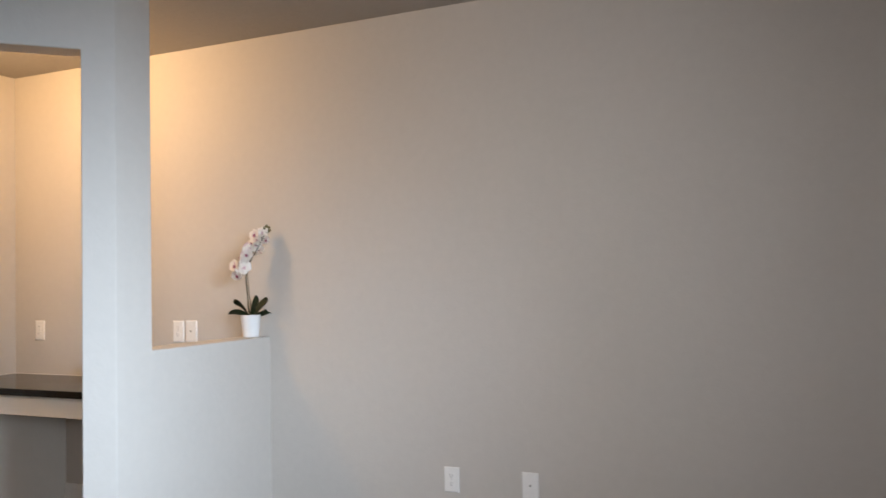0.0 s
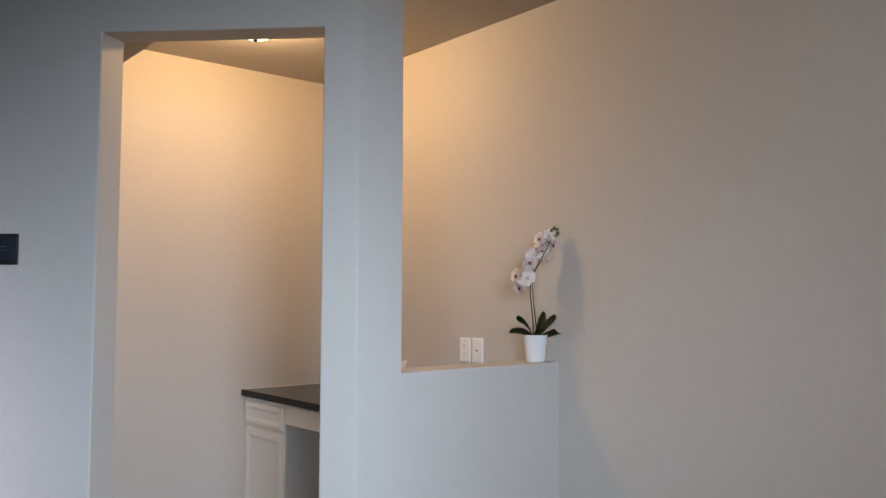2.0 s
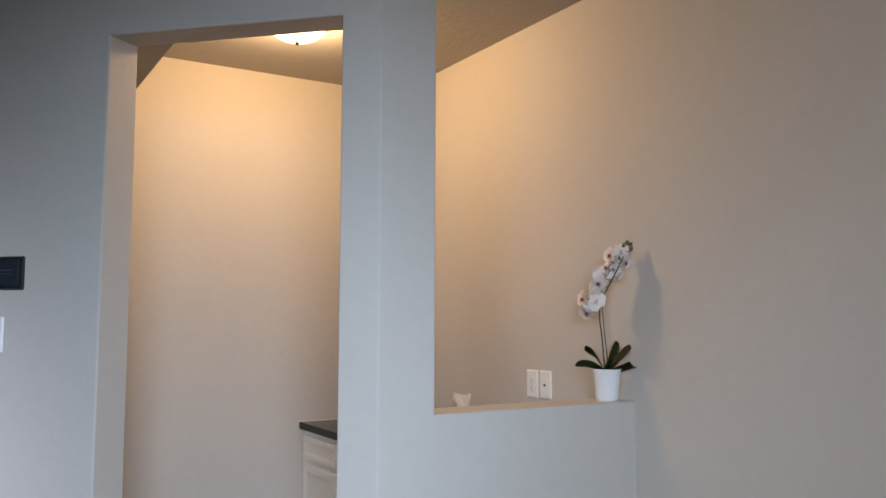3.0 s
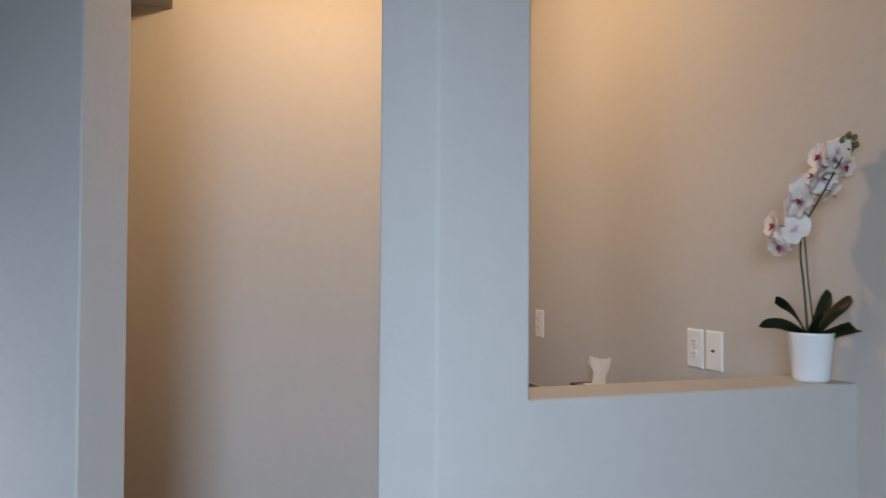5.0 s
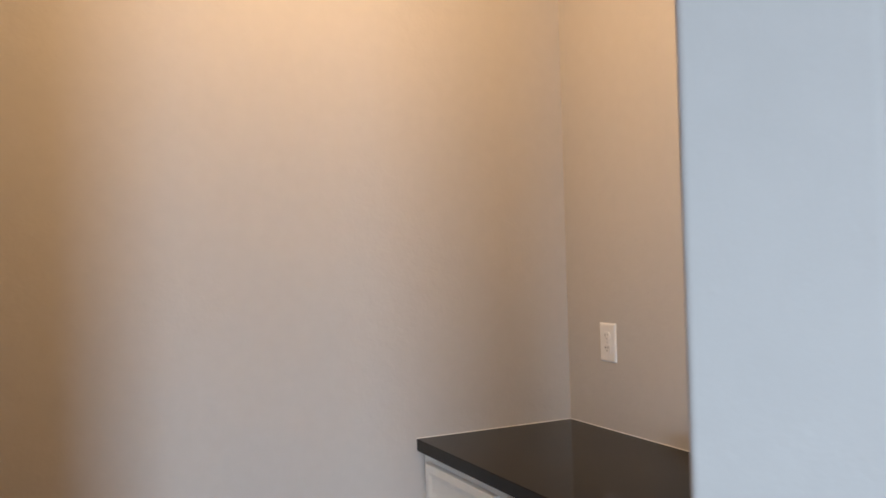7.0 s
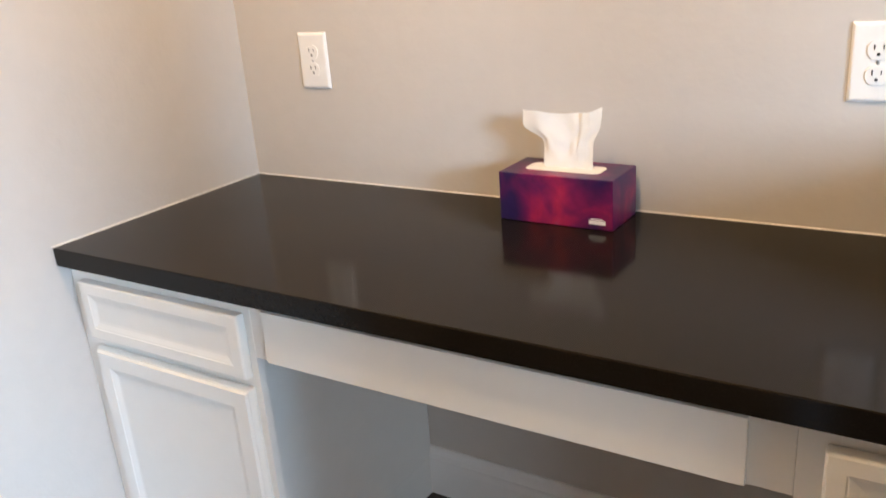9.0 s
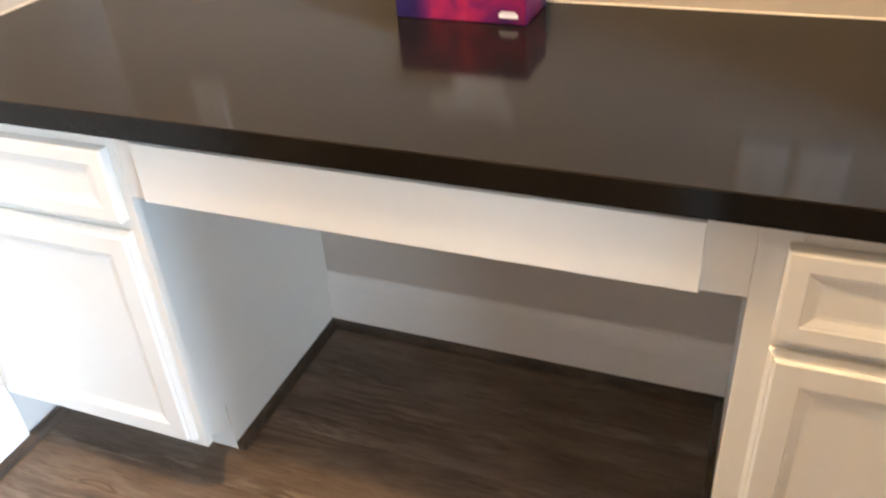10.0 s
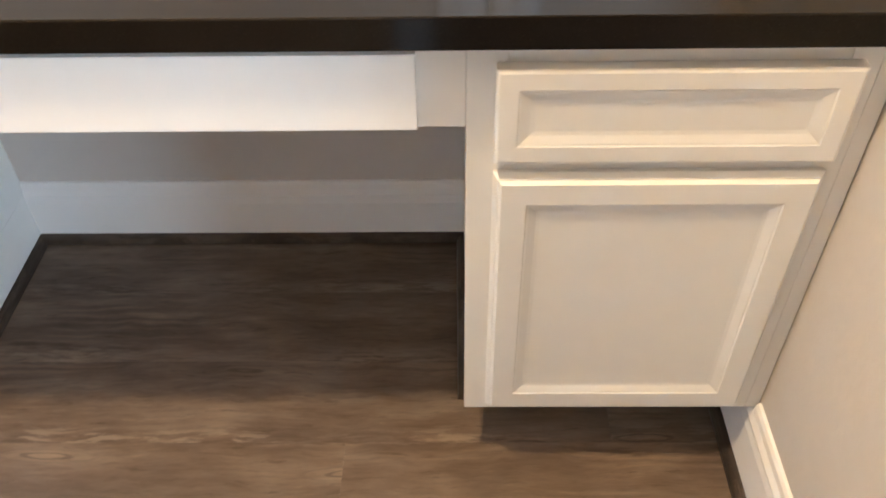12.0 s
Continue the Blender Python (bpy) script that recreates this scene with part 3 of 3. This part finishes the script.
part("screen_text", bm, plain("dim_screen_text", (0.035, 0.047, 0.062), 0.4), panel, "dim unreadable lines on the screen")
switch = on_entry("light_switch", "white double rocker switch plate on the wall", "light switch", 1.469, 1.330)
part("plate", stepped_panel_centred(0.128, 0.126, [(0, 0.0), (0, 0.002), (0.004, 0.0055), (0.007, 0.006)]), PLATE, switch)
for dx in (-0.023, 0.023):
    r = part("rocker", box(-0.0165, 0.0165, -0.0105, -0.0058, -0.033, 0.033, 0.0015), PLATE, switch)
    r.matrix_local = pose(dx, 0, 0, 4, 0, 0)
    part("mark", box(-0.007, 0.007, -0.0115, -0.0106, -0.026, -0.0245), SLOT, r)


# ---- ceiling lamp of the nook ----
light = thing("ceiling_light", "lit flush ceiling light with a frosted glass bowl and finial", "ceiling light", at=(*LAMP, H))
part("pan", lathe([(0.134, 0), (0.134, -0.014), (0.130, -0.020), (0.110, -0.022)], 40), METAL, light, "brushed metal pan", True)
bowl = part("bowl", lathe([(0.128, -0.022), (0.130, -0.032), (0.122, -0.052), (0.100, -0.072), (0.070, -0.087), (0.036, -0.096), (0.010, -0.099)], 40), GLOW, light, "glowing frosted glass bowl", True)
bowl.visible_shadow = False  # glass that lets the bulb's light out
part("finial", lathe([(0.004, -0.098), (0.011, -0.101), (0.012, -0.106), (0.007, -0.112), (0.003, -0.117)], 14), BLACK, light, "dark finial")

# ---- tissue box on the worktop ----
tis = thing("tissue_box", "crimson and violet watercolour tissue box with a tissue pulled up", "tissue box", at=(0.8685, -0.071, TOPZ + 0.0005), turn=-1.0)
part("carton", box(-0.1135, 0.1135, -0.058, 0.058, 0, 0.093, 0.0015), CARTON, tis)
bm = prism([(-0.077, -0.027), (0.073, -0.027), (0.073, 0.026), (-0.077, 0.026)], 0.0932, 0.0938, rounds=(0, 1, 2, 3), radius=0.014)
part("slot_film", bm, TISSUE, tis, "pale oval film round the slot")
bm = box(0.068, 0.100, -0.0588, -0.0582, 0.010, 0.0175)
box(0.072, 0.096, -0.0588, -0.0582, 0.0185, 0.021, bm=bm)
part("brand_mark", bm, WHITE_INK, tis, "small white mark on the front")


def tissue_sheet(u0, u1, lift, forward):
    """A soft crumpled sheet rising from the slot, flaring to ragged upper corners."""
    bm = bmesh.new()
    cols, rows = 26, 16
    grid = []
    for j in range(rows + 1):
        v = j / rows
        row = []
        for i in range(cols + 1):
            u = u0 + (u1 - u0) * i / cols
            f = min(1, max(0, (v - 0.46) / 0.28))
            flare = f * f * (3 - 2 * f)
            half = 0.047 + (0.041 if u < 0 else 0.010) * flare + 0.005 * v
            x = u * half
            fold = 0.0030 * math.sin(u * 2.2 + 0.4) + 0.0007 * math.sin(u * 7 + v * 4)
            top = 0.098 + lift + 0.008 * max(0, u) ** 3 + 0.006 * max(0, -u) ** 2 + 0.0014 * math.sin(u * 8)
            z = 0.0925 + v * top
            y = fold * (0.5 + v) - forward * v + 0.020 * max(0, abs(u) - 0.7) * v
            n = noise.noise(Vector((u * 3, v * 4, 2.0 + lift * 90)))
            row.append(bm.verts.new((x + 0.003 * n, y + 0.004 * n, z + 0.002 * n * v)))
        grid.append(row)
    for a, b in zip(grid, grid[1:]):
        for i in range(cols):
            bm.faces.new((a[i], a[i + 1], b[i + 1], b[i]))
    return bm


part("tissue", tissue_sheet(-1, 1, 0.003, -0.012), TISSUE, tis, "white crumpled tissue", True)
part("tissue_fold", tissue_sheet(0.45, 1.05, 0.006, -0.006), TISSUE, tis, "front fold of the tissue", True)

# ---- orchid on the half wall's ledge ----
orchid = thing("potted_orchid", "white orchid with magenta throats in a white pot on the ledge", "orchid", at=(1.936, -0.077, LEDGE), turn=47.0)
pot = part("pot", lathe([(0.039, 0.0), (0.0425, 0.002), (0.0445, 0.010), (0.0545, 0.114), (0.0555, 0.121), (0.0535, 0.122), (0.052, 0.116), (0.050, 0.100)], 40), CERAMIC, orchid, "white tapered glazed pot", True)
part("soil", lathe([(0.048, 0.098), (0.050, 0.101), (0.03, 0.106)], 24), SOIL, orchid)


def leaf(tip, rise, width, tilt, sag=0.0):
    """A thick strap leaf from the pot's middle to tip (u, w, z) with a keel."""
    bm = bmesh.new()
    n = 12
    base = Vector((tip[0] * 0.06, tip[1] * 0.06, 0.104))
    end = Vector(tip)
    way = Vector((end.x - base.x, end.y - base.y, 0))
    side = Vector((-way.y, way.x, 0)).normalized() if way.length > 1e-4 else Vector((0, 1, 0))
    up_side = (side * math.cos(tilt) + Vector((0, 0, 1)) * math.sin(tilt))
    rows = []
    for i in range(n + 1):
        v = i / n
        p = base.lerp(end, v)
        p.z += rise * math.sin(math.pi * v) - sag * v * v
        w = width * (0.35 + 0.65 * math.sin(math.pi * min(1, v * 0.62 + 0.18))) * (1 if v < 0.8 else math.sqrt(max(0.0, 1 - ((v - 0.8) / 0.2) ** 2)) * 0.98 + 0.02)
        drop = Vector((0, 0, 0.22 * w))
        rows.append([bm.verts.new(p - up_side * w + drop), bm.verts.new(p - up_side * w * 0.5 + drop * 0.2), bm.verts.new(p - drop * 0.4), bm.verts.new(p + up_side * w * 0.5 + drop * 0.2), bm.verts.new(p + up_side * w + drop)])
    for a, b in zip(rows, rows[1:]):
        for i in range(4):
            bm.faces.new((a[i], a[i + 1], b[i + 1], b[i]))
    bmesh.ops.solidify(bm, geom=bm.faces[:], thickness=0.0025)
    return bm


for tip, rise, width, tilt in (((-0.122, -0.010, 0.132), 0.016, 0.022, 0.75), ((-0.086, 0.045, 0.190), 0.022, 0.025, 0.9), ((0.048, 0.030, 0.218), 0.006, 0.027, 0.95), ((0.094, -0.020, 0.202), 0.010, 0.027, 0.95), ((0.330, 0.012, 0.110), 0.040, 0.025, 0.7), ((0.02, -0.05, 0.165), 0.010, 0.018, 0.6)):
    part("leaf", leaf(tip, rise, width, tilt), LEAF, orchid, "", True)


def bent(points, count=22):
    """A smooth line through points."""
    pts = [Vector(p) for p in points]
    out = []
    for k in range(count + 1):
        f = k / count * (len(pts) - 1)
        i = min(int(f), len(pts) - 2)
        s = f - i
        p0, p1, p2, p3 = pts[max(i - 1, 0)], pts[i], pts[i + 1], pts[min(i + 2, len(pts) - 1)]
        out.append(0.5 * ((2 * p1) + (p2 - p0) * s + (2 * p0 - 5 * p1 + 4 * p2 - p3) * s * s + (3 * p1 - p0 - 3 * p2 + p3) * s**3))
    return out


def bowed(p):
    """The upper spray leans a little into the big room."""
    return Vector((p[0], p[1] - 0.045 * max(0.0, (p[2] - 0.22) / 0.36), p[2]))


SPRAY = [(-0.006, 0, 0.10), (-0.016, 0.002, 0.24), (-0.024, 0.0, 0.32), (-0.016, 0.0, 0.385), (0.010, 0.0, 0.435), (0.039, 0.0, 0.49), (0.067, 0.0, 0.545), (0.083, 0.0, 0.575)]
line = bent([bowed(p) for p in SPRAY], 30)
part("flower_stem", tube(line, [0.0034 - 0.0018 * i / 30 for i in range(31)]), STEM, orchid, "", True)
part("support_stake", tube([(0.010, 0.004, 0.10), (-0.006, 0.005, 0.25), (-0.015, 0.004, 0.365)], 0.0022), STEM, orchid, "thin brown stake", True)


def petal(length, width, cup, curl):
    """A rounded petal from the origin along +x, cupped."""
    bm = bmesh.new()
    n, m = 8, 6
    rows = []
    for i in range(n + 1):
        v = i / n
        w = width * math.sin(math.pi * (0.08 + 0.84 * v) ** 0.8) ** 0.75
        rows.append([bm.verts.new((length * v, w * (j / m * 2 - 1), cup * (j / m * 2 - 1) ** 2 * w / width + curl * v * v + 0.0015 * math.sin(9 * v + 2 * j))) for j in range(m + 1)])
    for a, b in zip(rows, rows[1:]):
        for j in range(m):
            bm.faces.new((a[j], a[j + 1], b[j + 1], b[j]))
    return bm


def blossom(at, face, spin, size):
    """Two broad petals, three sepals, a magenta lip; face: the direction in which it looks."""
    z = Vector(face).normalized()
    q = z.to_track_quat("Z", "Y").to_matrix().to_4x4()
    f = part("blossom", petal(0.040 * size, 0.017 * size, 0.004, 0.004), PETAL, orchid, "creamy white orchid bloom with magenta throat", True)
    f.matrix_local = Matrix.Translation(at) @ q @ pose(0, 0, 0, 0, 0, spin + 90)
    for ang, ln, wd in ((80, 0.044, 0.029), (-80, 0.044, 0.029)):
        p = part("petal", petal(ln * size, wd * size, 0.006, 0.008), PETAL, f, "", True)
        p.matrix_local = pose(0, 0, 0.001, 0, 0, ang)
    for ang in (145, -145):
        p = part("sepal", petal(0.040 * size, 0.017 * size, 0.003, -0.004), PETAL, f, "", True)
        p.matrix_local = pose(0, 0, -0.001, 0, 0, ang)
    bm = petal(0.015 * size, 0.0075 * size, 0.006, 0.010)
    lathe([(0.001, 0.012 * size), (0.0035, 0.009 * size), (0.004, 0.004 * size), (0.002, 0)], 10, bm)
    p = part("lip", bm, THROAT, f, "magenta lip", True)
    p.matrix_local = pose(0, 0, 0.003, 0, 0, 180)


# looks: local x runs along the spray's lean, -y towards the big room
for at, face, spin, size in (
    ((-0.072, -0.006, 0.338), (-0.60, -0.45, -0.65), 30, 0.85),
    ((-0.083, -0.004, 0.390), (-0.85, -0.40, 0.05), 15, 0.95),
    ((-0.036, -0.016, 0.378), (0.25, 0.90, -0.10), -40, 0.95),
    ((-0.042, 0.010, 0.440), (-0.85, 0.20, 0.35), 25, 1.12),
    ((-0.012, -0.004, 0.470), (-0.55, 0.70, 0.45), 40, 1.15),
    ((0.008, 0.004, 0.508), (-0.80, -0.25, 0.50), 10, 1.02),
    ((0.044, -0.014, 0.470), (0.85, 0.25, -0.40), -30, 0.75),
    ((0.022, -0.006, 0.556), (-0.80, -0.50, 0.10), 12, 0.85),
    ((0.050, 0.006, 0.550), (-0.35, 0.80, 0.40), 5, 1.0),
    ((-0.030, 0.006, 0.412), (-0.35, 0.85, 0.30), 60, 0.9),
    ((0.034, -0.008, 0.530), (-0.65, -0.45, 0.60), 35, 0.8),
    ((0.075, -0.008, 0.530), (0.75, -0.45, -0.45), -20, 0.75),
    ((-0.058, 0.004, 0.362), (-0.75, 0.35, -0.35), -15, 0.85),
    ((-0.022, -0.012, 0.446), (-0.70, -0.55, 0.30), 50, 1.05),
    ((0.028, 0.012, 0.500), (0.10, 0.90, 0.25), 70, 0.95),
    ((0.060, 0.000, 0.566), (0.45, 0.65, 0.45), -35, 0.85),
):
    at = bowed(at)
    blossom(at, face, spin, size)
    near = min(line, key=lambda p: (p - Vector(at)).length)
    part("flower_stalk", tube([near, (near + Vector(at)) / 2 + Vector((0, 0, 0.003)), at], 0.0012, 6), STEM, orchid, "", True)
for at, r in (((0.072, -0.006, 0.592), 0.0095), ((0.084, 0.004, 0.604), 0.0085), ((0.097, -0.002, 0.598), 0.0075), ((0.099, -0.006, 0.580), 0.0080), ((0.086, 0.0, 0.574), 0.0115)):
    bm = lathe([(0.1 * r, -1.2 * r), (0.75 * r, -0.7 * r), (r, 0), (0.8 * r, 0.7 * r), (0.2 * r, 1.25 * r)], 12)
    b = part("bud", bm, BUD, orchid, "closed green bud", True)
    b.matrix_local = Matrix.Translation(bowed(at)) @ pose(0, 0, 0, 25, 20, 0)

# ---- floor ----
floor = structure("floor", box(-0.28, EAST + 0.14, SOUTH - 0.14, 0.14, -0.12, -0.006), SUBFLOOR, "brown-grey wood-look plank flooring running along the desk", "floor")
PLANK_W, PLANK_L = 0.178, 1.22
plank_meshes = {}


def plank_mesh(length):
    key = round(length, 3)
    if key not in plank_meshes:
        bm = bmesh.new()
        g, c = 0.0, 0.00008
        lo = [bm.verts.new(p) for p in ((g, g, -0.006), (length - g, g, -0.006), (length - g, PLANK_W - g, -0.006), (g, PLANK_W - g, -0.006))]
        mid = [bm.verts.new((v.co.x, v.co.y, -0.001)) for v in lo]
        top = [bm.verts.new(p) for p in ((g + c, g + c, 0), (length - g - c, g + c, 0), (length - g - c, PLANK_W - g - c, 0), (g + c, PLANK_W - g - c, 0))]
        for a, b in ((lo, mid), (mid, top)):
            for i in range(4):
                bm.faces.new((a[i], a[(i + 1) % 4], b[(i + 1) % 4], b[i]))
        bm.faces.new(top)
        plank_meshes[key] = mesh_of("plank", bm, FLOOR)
    return plank_meshes[key]


FIRST_JOINTS = (0.36, 0.16, 0.40, 1.163)
rows = math.ceil(-SOUTH / PLANK_W) + 1
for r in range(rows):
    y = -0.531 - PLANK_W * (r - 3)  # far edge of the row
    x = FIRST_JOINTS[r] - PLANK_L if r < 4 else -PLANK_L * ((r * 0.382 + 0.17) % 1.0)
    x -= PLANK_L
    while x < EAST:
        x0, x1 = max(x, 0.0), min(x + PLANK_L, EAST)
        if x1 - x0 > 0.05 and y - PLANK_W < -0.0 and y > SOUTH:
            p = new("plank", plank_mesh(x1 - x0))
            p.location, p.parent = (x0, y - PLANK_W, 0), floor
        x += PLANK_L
